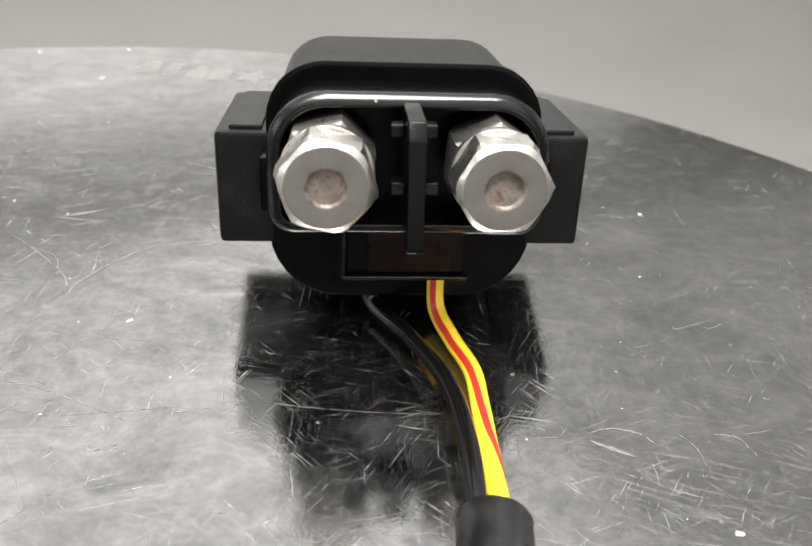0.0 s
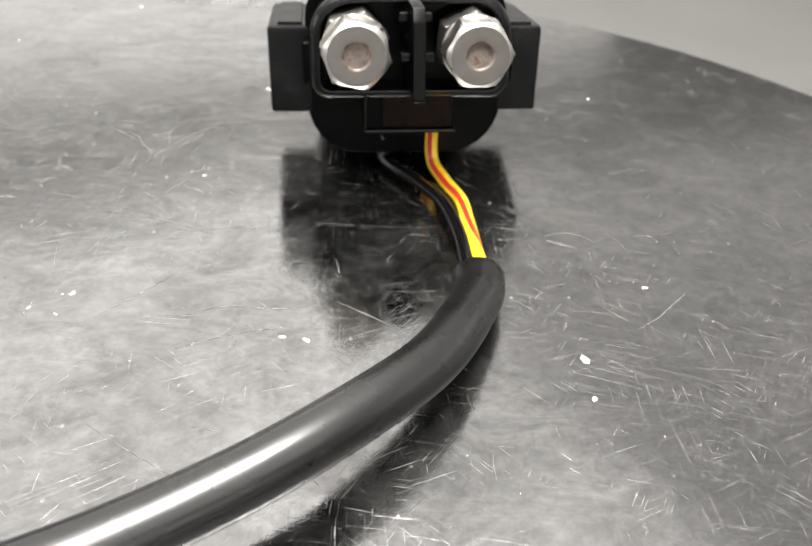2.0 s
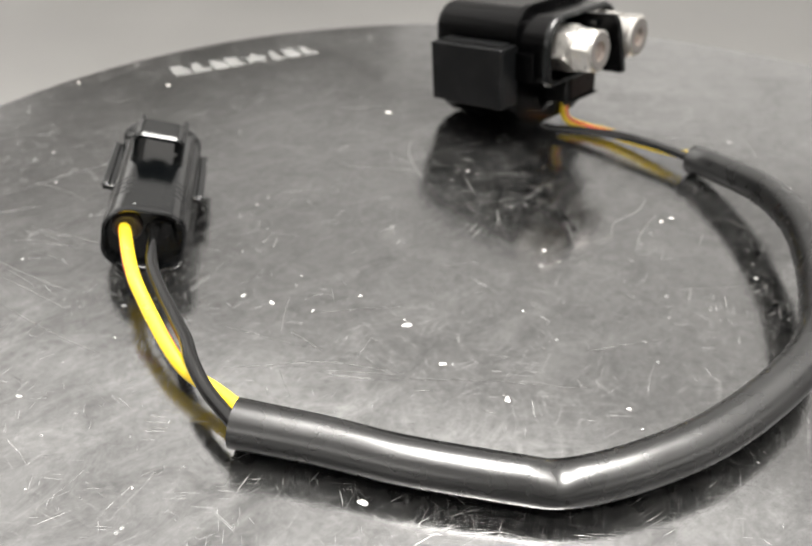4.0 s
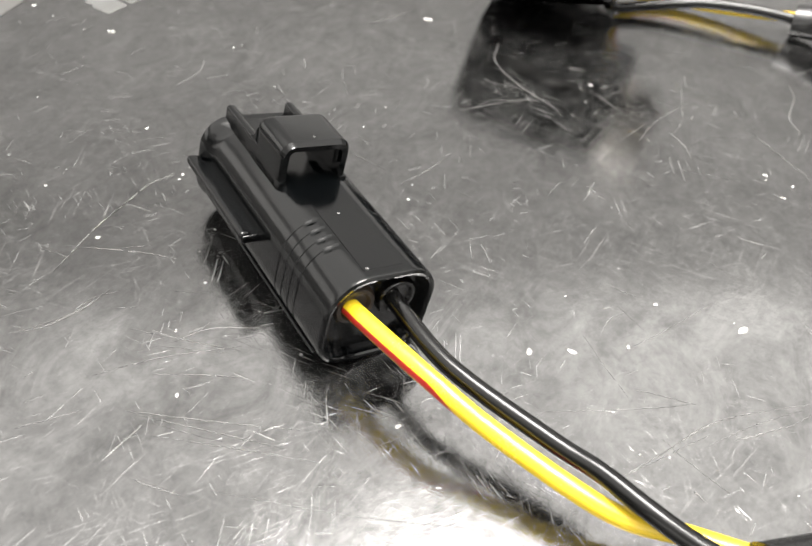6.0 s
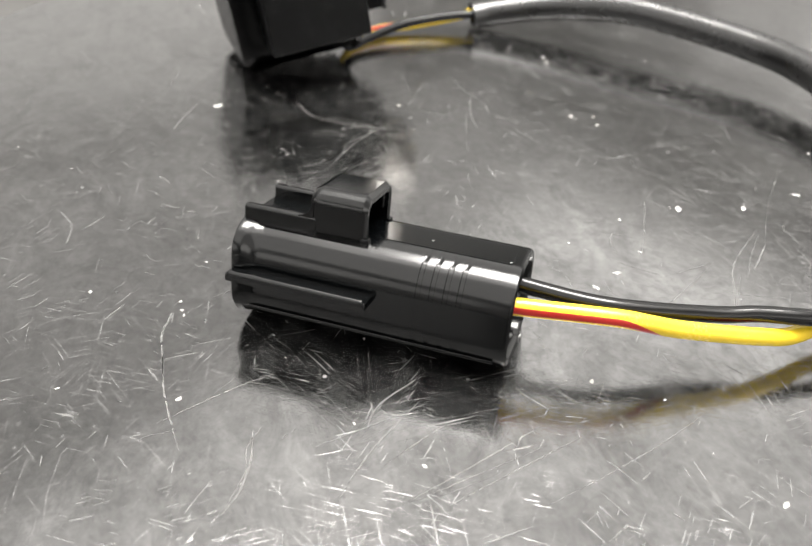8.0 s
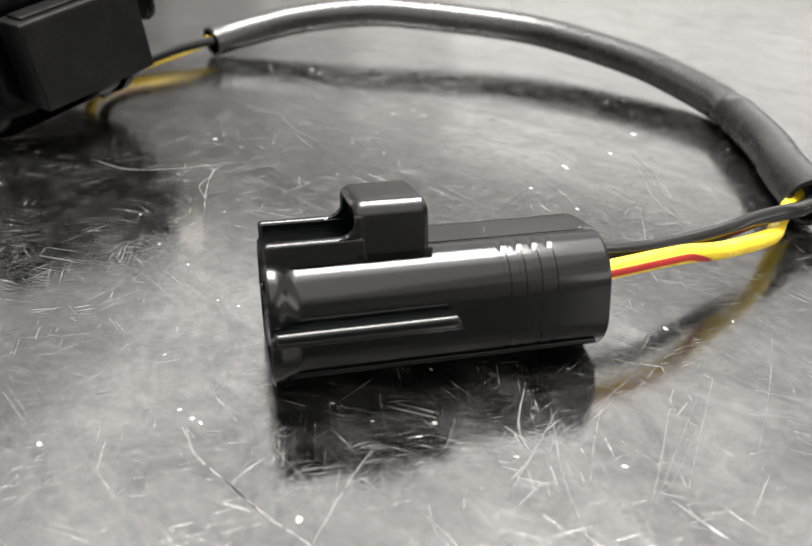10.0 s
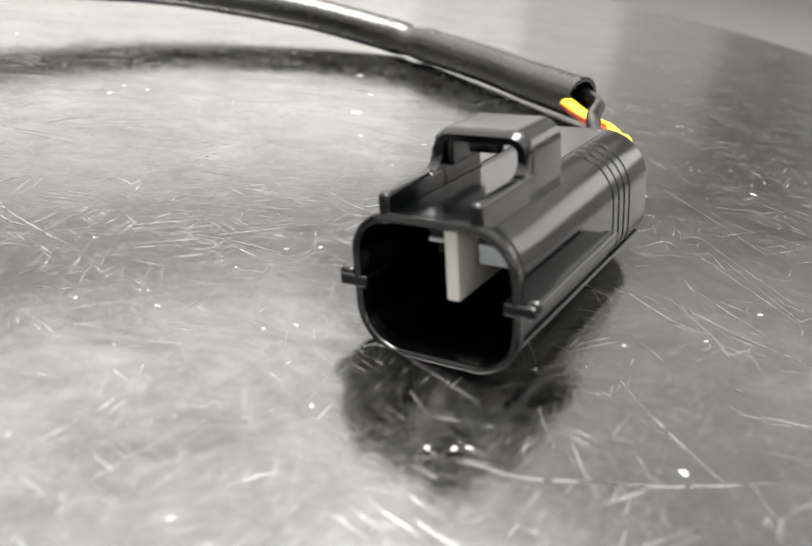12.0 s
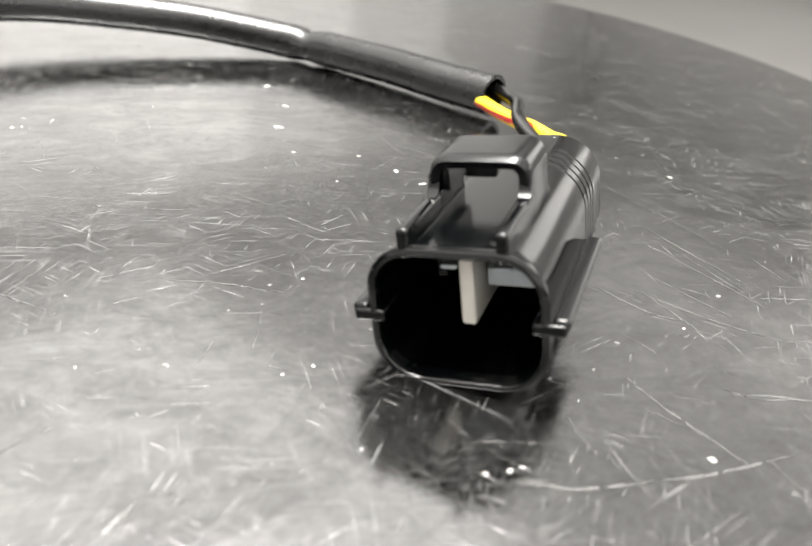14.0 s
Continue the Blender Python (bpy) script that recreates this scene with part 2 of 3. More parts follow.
def loft(rings, caps=(True, True), closed=False, bm=None):
    """Skins rings of points of one length."""
    bm = bm or bmesh.new()
    vs = [[bm.verts.new(p) for p in ring] for ring in rings]
    pairs = list(zip(vs, vs[1:])) + ([(vs[-1], vs[0])] if closed else [])
    n = len(vs[0])
    for a, b in pairs:
        for i in range(n):
            bm.faces.new((a[i], a[(i + 1) % n], b[(i + 1) % n], b[i]))
    if not closed:
        if caps[0]:
            bm.faces.new(vs[0][::-1])
        if caps[1]:
            bm.faces.new(vs[-1])
    return bm


def along_y(sections):
    """Rings for loft() from (y, outline in x and z)."""
    return [[(x, y, z) for x, z in outline] for y, outline in sections]


def block(x0, x1, y0, y1, z0, z1, bevel=0.3, bm=None, segments=2):
    own = bmesh.new()
    bmesh.ops.create_cube(own, size=1.0)
    for v in own.verts:
        v.co = ((x0 + x1) / 2 + v.co.x * (x1 - x0), (y0 + y1) / 2 + v.co.y * (y1 - y0), (z0 + z1) / 2 + v.co.z * (z1 - z0))
    if bevel:
        bmesh.ops.bevel(own, geom=own.edges[:], offset=bevel, segments=segments, profile=0.5, affect="EDGES")
    if bm is None:
        return own
    me = bpy.data.meshes.new("tmp")
    own.to_mesh(me)
    own.free()
    bm.from_mesh(me)
    bpy.data.meshes.remove(me)
    return bm


def glide(points, step=1.2):
    """A smooth path (Catmull-Rom) through points, cut into even steps."""
    ps = [Vector(p) for p in points]
    ps = [2 * ps[0] - ps[1]] + ps + [2 * ps[-1] - ps[-2]]
    out = []
    for a, b, c, d in zip(ps, ps[1:], ps[2:], ps[3:]):
        n = max(2, int((c - b).length / step))
        for k in range(n):
            t = k / n
            out.append(0.5 * ((2 * b) + (c - a) * t + (2 * a - 5 * b + 4 * c - d) * t * t + (3 * b - a - 3 * c + d) * t ** 3))
    return out + [ps[-2]]


def frames_along(path):
    """Tangent, side and up at each point, with no sudden twist."""
    out = []
    side = None
    for k, p in enumerate(path):
        t = (path[min(k + 1, len(path) - 1)] - path[max(k - 1, 0)]).normalized()
        if side is None:
            side = t.cross(Vector((0, 0, 1))).normalized()
        side = (side - t * side.dot(t)).normalized()
        out.append((t, side, side.cross(t)))
    return out


def pipe(path, radius, seg=20, bm=None, caps=(True, True), flat=None, spin=0.0):
    """A tube along a path; radius: a number or a function of the share of the way; flat: squash of the height there."""
    rings = []
    for k, (p, (t, s, u)) in enumerate(zip(path, frames_along(path))):
        f = k / (len(path) - 1)
        r = radius(f) if callable(radius) else radius
        q = flat(f) if flat else 1.0
        rings.append([p + s * (r * math.cos(a) / math.sqrt(q)) + u * (r * q * math.sin(a)) for a in (2 * math.pi * (i / seg + spin * f) for i in range(seg))])
    return loft(rings, caps, bm=bm)


def disc_ring(profile, seg, centre=(0, 0)):
    """Turned shape about z from (radius, z) pairs, closed at both ends."""
    rings = [[(centre[0] + r * math.cos(a), centre[1] + r * math.sin(a), z) for a in (2 * math.pi * i / seg for i in range(seg))] for r, z in profile]
    return loft(rings)


# ---- the room ----
FLOOR_Z = -0.46
ROOM = (-4.0, 4.0, -4.0, 4.0, FLOOR_Z, 1.74)


def slab(name, x0, x1, y0, y1, z0, z1, mat, label, category):
    ob = finish(name, block(x0, x1, y0, y1, z0, z1, 0), mat)
    ob.matrix_world = pose(0, 0, 0, 0, 0, ROOM_TURN)
    return tagged(ob, label, category, kind="structure")


x0, x1, y0, y1, z0, z1 = ROOM
slab("floor", x0, x1, y0, y1, z0 - 0.1, z0, FLOOR, "pale grey smooth floor under the round table", "floor")
slab("ceiling", x0, x1, y0, y1, z1, z1 + 0.1, WALL, "plain white ceiling above the table", "ceiling")
slab("wall_north", x0 - 0.1, x1 + 0.1, y1, y1 + 0.1, z0, z1, WALL, "plain off-white painted wall", "wall")
slab("wall_south", x0 - 0.1, x1 + 0.1, y0 - 0.1, y0, z0, z1, WALL, "plain off-white painted wall", "wall")
slab("wall_east", x1, x1 + 0.1, y0, y1, z0, z1, WALL, "plain off-white painted wall", "wall")
slab("wall_west", x0 - 0.1, x0, y0, y1, z0, z1, WALL, "plain off-white painted wall", "wall")

# ---- the round table ----
TABLE_C = (-47.5, -56.0)
TABLE_R = 178.0
table = thing("round_table", "small round black table with a scratched glossy top", "table")
part("tabletop", disc_ring([(TABLE_R - 8, -22), (TABLE_R - 2, -20), (TABLE_R, -17), (TABLE_R, -3), (TABLE_R - 0.8, -0.9), (TABLE_R - 2.6, 0)], 128, TABLE_C), TABLE, table, "glossy black top covered in fine scratches", 50)
floor_mm = FLOOR_Z / MM
part("pedestal", disc_ring([(26, -22), (24, -40), (19, -60), (19, floor_mm + 40), (24, floor_mm + 22)], 40, TABLE_C), STEEL, table)
part("foot_plate", disc_ring([(130, floor_mm), (132, floor_mm + 4), (120, floor_mm + 12), (40, floor_mm + 22), (22, floor_mm + 24)], 64, TABLE_C), STEEL, table)


# worn print near the rim: plain blocks and a star
PRINT_A, PRINT_B = Vector((-60.9, 106.0, 0)), Vector((-13.6, 98.7, 0))
print_along = (PRINT_B - PRINT_A).normalized()
print_up = Vector((-print_along.y, print_along.x, 0))


def printed(name, outline):
    bm = bmesh.new()
    bm.faces.new([bm.verts.new(PRINT_A + print_along * x + print_up * y + Vector((0, 0, 0.03))) for x, y in outline])
    part(name, bm, PRINT, table, "worn white printed block" if name == "print_block" else "worn white printed star")


def printed_block(x, w, cut, low):
    h = 3.7
    printed("print_block", [(x, -h), (x + w, -h), (x + w, h * low), (x + w - cut, h * low), (x + w - cut, h), (x + cut * 0.7, h), (x + cut * 0.7, h * 0.2), (x, h * 0.2)])


for x, w, cut, low in ((0.0, 5.2, 0.9, 0.3), (6.0, 5.4, 1.6, -0.2), (12.2, 4.6, 1.3, 0.5), (17.4, 4.8, 0.5, -0.5), (31.6, 4.4, 1.5, -0.6), (36.6, 5.0, 0.4, 0.2), (42.4, 4.6, 1.2, -0.3)):
    printed_block(x, w, cut, low)
printed("print_star", [((5.6 if k % 2 == 0 else 2.3) * math.cos(math.pi * k / 5 + 1.4) + 26.8, (4.9 if k % 2 == 0 else 2.0) * math.sin(math.pi * k / 5 + 1.4)) for k in range(10)])


def wear_marks():
    """Deep scratches and chips in the top: slivers with a torn outline."""
    rnd = random.Random(5)
    lines = bmesh.new()

    def scratch(ax, ay, bx, by, width):
        a, b = Vector((ax, ay, 0)), Vector((bx, by, 0))
        d = b - a
        n = max(4, int(d.length / 0.7))
        out = Vector((-d.y, d.x, 0)).normalized()
        bow = rnd.uniform(-0.03, 0.03) * d.length
        left, right = [], []
        for k in range(n + 1):
            f = k / n
            mid = a + d * f + out * (bow * 4 * f * (1 - f) + rnd.uniform(-0.06, 0.06))
            w = width * 0.22 * (0.25 + 0.75 * math.sin(math.pi * min(1, f * 1.02)) ** 0.5) * rnd.uniform(0.3, 1.1)
            left.append(lines.verts.new(mid + out * w + Vector((0, 0, 0.02))))
            right.append(lines.verts.new(mid - out * w + Vector((0, 0, 0.02))))
        for k in range(n):
            if rnd.random() > 0.03:
                lines.faces.new((left[k], left[k + 1], right[k + 1], right[k]))

    for row in ((14.8, -7.3, 18.0, -7.0, 0.4), (18.5, -8.3, 19.6, -11.8, 0.3), (-26.9, -4.9, -22.8, -4.0, 0.5), (-5.1, -20.9, 3.7, -20.7, 0.25), (-12.4, -12.7, -11.7, -16.6, 0.6)):
        scratch(*row)
    for row in ((-19.9, -2.2, 4.7, -3.8, 0.2), (-8.3, -20.1, 0.5, -18.1, 0.2), (-101.4, -7.3, -86.3, -17.0, 0.3), (-109.0, -22.2, -103.4, -28.6, 0.5), (-103.4, -28.6, -90.5, -39.6, 0.25), (-90.5, -39.6, -77.4, -53.0, 0.2), (-38.1, 58.1, -26.3, 52.1, 0.8), (-16.2, 57.4, -7.9, 54.6, 0.7), (-71.0, -46.5, -56.1, -54.1, 0.3), (-106.9, -9.9, -105.7, -17.6, 0.25), (-56.3, -5.9, -54.2, -17.8, 0.25), (-53.8, 3.3, -41.7, -1.5, 0.25), (-44.2, -9.7, -38.5, -19.5, 0.2), (-38.0, 8.1, -24.4, 6.4, 0.2), (-41.3, -46.6, -26.0, -56.6, 0.25), (-133.1, 60.7, -126.7, 56.5, 0.25)):
        scratch(*row)
    for row in ((-127.3, 19.9, -128.3, 15.1, 0.2), (-128.3, 15.1, -125.1, 12.1, 0.2), (-115.4, -0.2, -106.1, -16.5, 0.2), (-120.6, -10.4, -109.6, -19.3, 0.3), (-100.8, -1.9, -108.4, -9.4, 0.18), (-112.8, -14.4, -116.7, -22.9, 0.2), (-111.1, -19.5, -100.5, -29.7, 0.25), (-143.7, 51.2, -138.5, 46.4, 0.3), (-127.2, 45.2, -124.1, 36.3, 0.15), (-136.5, 38.7, -135.2, 30.5, 0.15), (-140.8, 28.3, -133.6, 3.8, 0.25), (-119.9, 67.9, -119.6, 63.7, 0.25), (-74.1, 43.8, -76.0, 39.5, 0.2), (-79.1, 42.5, -81.1, 33.8, 0.15)):
        scratch(*row)
    for row in ((-58.6, 53.4, -63.4, 50.2, 0.2), (-69.1, 58.6, -72.7, 59.2, 0.3), (-68.2, 62.4, -69.1, 59.1, 0.2), (-97.6, 62.7, -100.1, 63.4, 0.3), (-116.4, 43.7, -118.4, 48.4, 0.15), (-112.3, 55.7, -116.2, 60.6, 0.2)):
        scratch(*row)
    def curl(width, *points):
        path = glide([(x, y, 0.0) for x, y in points], 0.5)
        left, right = [], []
        for k, p in enumerate(path):
            f = k / (len(path) - 1)
            d = path[min(k + 1, len(path) - 1)] - path[max(k - 1, 0)]
            out = Vector((-d.y, d.x, 0)).normalized()
            w = width * 0.25 * (0.15 + math.sin(math.pi * f) ** 0.6) * rnd.uniform(0.55, 1.1)
            p = p + out * rnd.uniform(-0.04, 0.04) + Vector((0, 0, 0.021))
            left.append(lines.verts.new(p + out * w))
            right.append(lines.verts.new(p - out * w))
        for k in range(len(path) - 1):
            if rnd.random() > 0.04:
                lines.faces.new((left[k], left[k + 1], right[k + 1], right[k]))

    curl(0.4, (-58.5, 30.9), (-51.9, 25.1), (-48.1, 20.7), (-47.9, 16.9), (-50.5, 14.0))
    curl(0.45, (21.2, -6.2), (24.6, -5.3), (27.9, -6.1), (29.7, -8.4))
    curl(1.1, (21.6, -7.3), (23.9, -8.5), (26.4, -9.6))
    curl(0.5, (-48.8, 14.7), (-44.7, 22.9), (-38.2, 30.5), (-29.9, 32.5))
    curl(0.25, (32.1, -5.6), (33.8, -7.9), (34.2, -10.8))
    curl(0.4, (40.8, -20.9), (37.6, -24.0), (34.6, -26.9), (30.9, -29.4))
    curl(0.3, (-71.2, 27.5), (-77.4, 29.1), (-83.6, 31.8))
    curl(0.3, (-68.0, 62.6), (-68.6, 60.9), (-69.5, 59.3))
    # scuffs side by side next to the plug
    curl(0.25, (-123.1, 35.3), (-124.9, 42.8), (-126.3, 49.3))
    curl(0.3, (-126.5, 32.8), (-128.6, 37.9), (-130.9, 42.7))
    curl(0.25, (-121.4, 54.2), (-124.3, 56.4), (-128.0, 57.0))
    curl(0.25, (-122.9, 50.7), (-123.6, 51.8), (-124.3, 52.8))
    curl(0.2, (-133.1, 24.2), (-135.0, 33.9), (-136.5, 41.2))
    curl(0.25, (-129.8, 22.6), (-133.2, 32.2), (-136.6, 42.4))
    curl(0.25, (-132.9, 19.5), (-135.4, 28.8), (-138.0, 37.9))
    curl(0.3, (-118.3, 34.1), (-121.9, 40.7), (-125.7, 43.3))
    # long scratches before the relay
    curl(0.4, (-51.7, -9.4), (-48.3, -7.5), (-45.2, -4.3))
    curl(0.35, (-46.0, -27.1), (-42.1, -23.1), (-36.7, -17.2))
    curl(0.45, (-33.7, -27.3), (-29.3, -24.7), (-25.1, -24.5), (-19.5, -24.9), (-14.2, -23.3))
    curl(0.35, (-33.4, -33.3), (-27.2, -30.7), (-17.1, -28.4))
    curl(0.35, (-51.8, 0.1), (-43.1, -1.7), (-31.9, -6.5))
    curl(0.35, (-12.1, -23.2), (-7.8, -26.0), (-3.5, -29.1))
    # crossing scratches beside and before the plug
    curl(0.5, (-121.8, 55.4), (-126.5, 56.4), (-130.4, 58.2), (-132.5, 60.1))
    curl(0.4, (-104.6, 64.2), (-111.4, 64.6), (-116.7, 64.3), (-122.8, 63.7))
    curl(0.3, (-122.5, 35.8), (-128.4, 43.3), (-134.2, 48.6))
    curl(0.25, (-142.7, 30.3), (-143.3, 36.4))
    curl(0.3, (-113.1, 51.4), (-114.6, 57.0), (-117.9, 65.6))
    curl(0.3, (-49.6, 21.5), (-51.6, 26.5), (-56.0, 28.9), (-60.8, 32.4))
    curl(0.3, (-56.8, 62.4), (-58.5, 61.1), (-60.2, 60.5))
    curl(0.5, (-97.7, 62.3), (-101.5, 64.1), (-107.7, 64.4), (-111.2, 64.7))
    curl(0.35, (-120.5, -10.6), (-114.0, -15.1), (-106.8, -20.3), (-99.6, -29.6))
    curl(0.25, (-99.7, -4.1), (-96.5, -4.5), (-93.9, -6.4))
    curl(0.3, (-90.6, 17.4), (-94.0, 15.9))
    curl(0.3, (-89.9, 16.1), (-93.3, 13.4))
    curl(0.4, (36.3, -5.7), (39.2, -6.0), (40.6, -8.9))
    curl(0.35, (-44.1, 3.1), (-38.6, 11.8))
    curl(0.35, (-39.7, -6.0), (-33.1, -5.0), (-26.3, -3.9))
    curl(0.5, (-30.1, -102.7), (-17.6, -94.0))
    # countless finer scratches, straight and curled
    for k in range(420):
        q, a = TABLE_R * 0.98 * math.sqrt(rnd.random()), rnd.uniform(0, 6.28)
        x, y = TABLE_C[0] + q * math.cos(a), TABLE_C[1] + q * math.sin(a)
        span = min(11.0, 1.1 * math.exp(rnd.gauss(0.5, 0.65)))
        turn = rnd.choice((0.1, 0.5, 2.3, 2.7, 1.2)) + rnd.gauss(0, 0.35)
        bend = rnd.gauss(0, 0.02) * min(1.0, span / 5)
        wide = rnd.uniform(0.04, 0.11) * (2.0 if rnd.random() < 0.1 else 1.0)
        n = max(4, int(span / 0.6))
        left, right = [], []
        for i in range(n + 1):
            f = i / n
            way = turn + bend * i
            x, y = x + span / n * math.cos(way), y + span / n * math.sin(way)
            w = wide * (0.2 + math.sin(math.pi * f)) * rnd.uniform(0.5, 1.1) * 0.6
            ox, oy = -math.sin(way) * w, math.cos(way) * w
            left.append(lines.verts.new((x + ox, y + oy, 0.02)))
            right.append(lines.verts.new((x - ox, y - oy, 0.02)))
        for i in range(n):
            if math.hypot(left[i].co.x - TABLE_C[0], left[i].co.y - TABLE_C[1]) < TABLE_R - 4 and rnd.random() > 0.25:
                lines.faces.new((left[i], left[i + 1], right[i + 1], right[i]))
    chips = bmesh.new()

    def chip(x, y, r):
        n = 11
        turn, squash = rnd.uniform(0, 3.1), rnd.uniform(0.45, 0.8)
        ring = []
        for k in range(n):
            a = 2 * math.pi * k / n
            q = r * 0.82 * rnd.uniform(0.65, 1.15)
            u, w = q * math.cos(a), q * squash * math.sin(a)
            ring.append(chips.verts.new((x + u * math.cos(turn) - w * math.sin(turn), y + u * math.sin(turn) + w * math.cos(turn), 0.02)))
        top = chips.verts.new((x, y, 0.02 + 0.12 * r))
        for k in range(n):
            chips.faces.new((ring[k], ring[(k + 1) % n], top))

    for row in ((-19.3, -30.9, 0.8), (-15.8, -31.6, 0.9), (22.0, -35.4, 1.2), (34.7, -19.8, 0.7), (40.6, 46.0, 0.8), (-36.7, 11.9, 0.7), (21.7, -42.7, 0.8), (-90.0, -21.4, 1.4), (-90.7, -45.3, 1.0), (-92.5, -32.7, 0.8), (-106.9, 3.6, 0.9), (-104.4, -1.4, 0.7), (-121.7, -45.3, 1.0), (-28.6, 48.6, 1.5), (-55.4, -24.8, 0.6), (-51.2, -26.2, 0.5), (-23.7, -55.5, 0.6), (-77.2, -59.4, 0.6), (-79.4, -63.2, 0.6), (-66.8, 97.5, 1.1)):
        chip(*row)
    for row in ((-85.6, 112.3, 0.9), (-66.0, 116.1, 0.8), (-124.8, 14.0, 0.6), (-104.3, -1.0, 0.5), (-90.6, -9.7, 0.5), (-89.8, 73.0, 0.5), (-132.2, 38.4, 0.5), (-50.2, -21.5, 0.7), (-109.0, 76.6, 0.4), (-98.4, 61.1, 0.4), (-114.6, 63.0, 0.5), (-147.6, 3.3, 0.8), (-50.3, -21.8, 0.6), (-100.2, -7.8, 0.6), (-97.2, 61.3, 0.4), (-84.4, 45.2, 0.3), (-81.5, 46.0, 0.3), (-95.2, 61.3, 0.4), (-86.3, 56.9, 0.3), (-105.7, 50.3, 0.3)):
        chip(*row)
    for k in range(160):
        q, a = TABLE_R * 0.96 * math.sqrt(rnd.random()), rnd.uniform(0, 6.28)
        chip(TABLE_C[0] + q * math.cos(a), TABLE_C[1] + q * math.sin(a), rnd.uniform(0.12, 0.4))
    tagged(part("scratch_wear", lines, MARK, table, "deep pale scratches"), kind="stuff")
    tagged(part("grit", chips, CHIP, table, "small pale chips and crumbs"), kind="stuff")


wear_marks()

# ---- starter relay ----
RELAY = pose(0, 0, 0.0284) @ pose(0, 0, 0, 0, 0, 3.3) @ pose(0, 0, 0, -9.5, 0, 0)
relay = thing("starter_relay", "black plastic starter relay with two zinc hex nuts, on the table", "relay", RELAY)


def relay_housing():
    # rear can, with a raised seam where the terminal cover starts
    def outline(grow):
        return rounded(32.4 + 2 * grow, 29.4 + 2 * grow, (8.5 + grow, 6.5 + grow, 6.5 + grow, 8.5 + grow), 7, 0, -6.4)

    part("can", loft(along_y([(45.5, outline(-3.2)), (45.2, outline(-1.6)), (44.2, outline(-0.6)), (42.6, outline(0)), (20.4, outline(0)), (20.2, outline(-0.5)), (19.6, outline(-0.5))])), HOUSING, relay, "matt black rounded case")
    part("seam", loft(along_y([(20.3, outline(0.2)), (20.0, outline(0.75)), (18.6, outline(0.75)), (18.3, outline(0.2))])), HOUSING, relay, "raised black seam round the case")

    # terminal cover: an open shell with a lip
    def cover(grow):
        return rounded(32.0 + 2 * grow, 16.4 + 2 * grow, (3.0 + grow, 6.6 + grow, 6.6 + grow, 3.0 + grow), 7, 0, -1.3)

    cover_part = part("terminal_cover", loft(along_y([(18.4, cover(0)), (11.5, cover(0)), (11.4, cover(-0.4)), (11.5, cover(-1.5)), (16.2, cover(-1.6))])), HOUSING, relay, "open black terminal cover")
    part("cover_lip", loft(along_y([(11.5, cover(0)), (11.3, cover(0.25)), (10.9, cover(0.3)), (10.3, cover(0.1)), (9.9, cover(-0.4)), (9.7, cover(-0.9)), (9.8, cover(-1.3)), (10.3, cover(-1.5)), (11.3, cover(-1.5)), (11.4, cover(-0.7))]), closed=True), PLASTIC, cover_part, "rounded glossy lip")


relay_housing()

for side in (-1, 1):
    a, b = sorted((side * 16.0, side * 23.3))
    pocket = block(a, b, 18.2, 40.2, -14.2, 0.5, 0.7)
    br = part("mounting_pad", pocket, BRACKET, relay, "matt black rubber mounting pad")
    a, b = sorted((side * 17.5, side * 21.6))
    part("slot_lip", block(a, b, 19.4, 38.6, 0.3, 1.0, 0.25), BRACKET, br)
    a, b = sorted((side * 15.6, side * 17.4))
    part("rail", block(a, b, 13.2, 18.6, -8.0, -1.2, 0.4), HOUSING, br)



def divider():
    bm = bmesh.new()
    side = ((16.4, -7.2), (-1.2, -7.2), (-1.5, -6.8), (0.5, 4.4), (1.7, 6.3), (16.4, 6.3))
    loft([[(x, y, z) for y, z in side] for x in (-0.95, 0.95)], bm=bm)
    bmesh.ops.bevel(bm, geom=bm.edges[:], offset=0.22, segments=2, profile=0.5, affect="EDGES")
    return bm


part("divider", divider(), HOUSING, relay, "thin black divider between the terminals")
for sx in (-1, 1):
    for y, z in ((1.8, -1.0), (5.4, 4.2)):
        a, b = sorted((sx * 1.0, sx * 2.5))
        part("nub", block(a, b, y, y + 2.2, z - 0.7, z + 0.7, 0.2), PLASTIC, relay)

part("wire_socket", block(-7.4, 7.4, 10.4, 19.8, -15.0, -8.0, 0.5), HOUSING, relay, "black wire socket under the terminals")
part("socket_lip", block(-7.6, 7.6, 9.5, 10.6, -15.3, -14.75, 0.2), PLASTIC, relay)
part("socket_rib", block(-7.75, -7.15, 9.6, 10.6, -15.2, -8.4, 0.2), PLASTIC, relay)
part("resin_fill", block(-4.6, 7.0, 10.1, 12.0, -14.6, -9.0, 0.4), RESIN, relay, "dark brown resin round the wire exit")


def hex_section(flats, limit, y, turn, n=48):
    """A hexagon cut by a circle of radius limit: the chamfered corners of a nut."""
    out = []
    for i in range(n):
        a = 2 * math.pi * i / n
        k = (a + math.pi / 6) % (math.pi / 3) - math.pi / 6
        r = min(flats / 2 / math.cos(k), limit)
        out.append((r * math.cos(a + turn), y, r * math.sin(a + turn)))
    return out


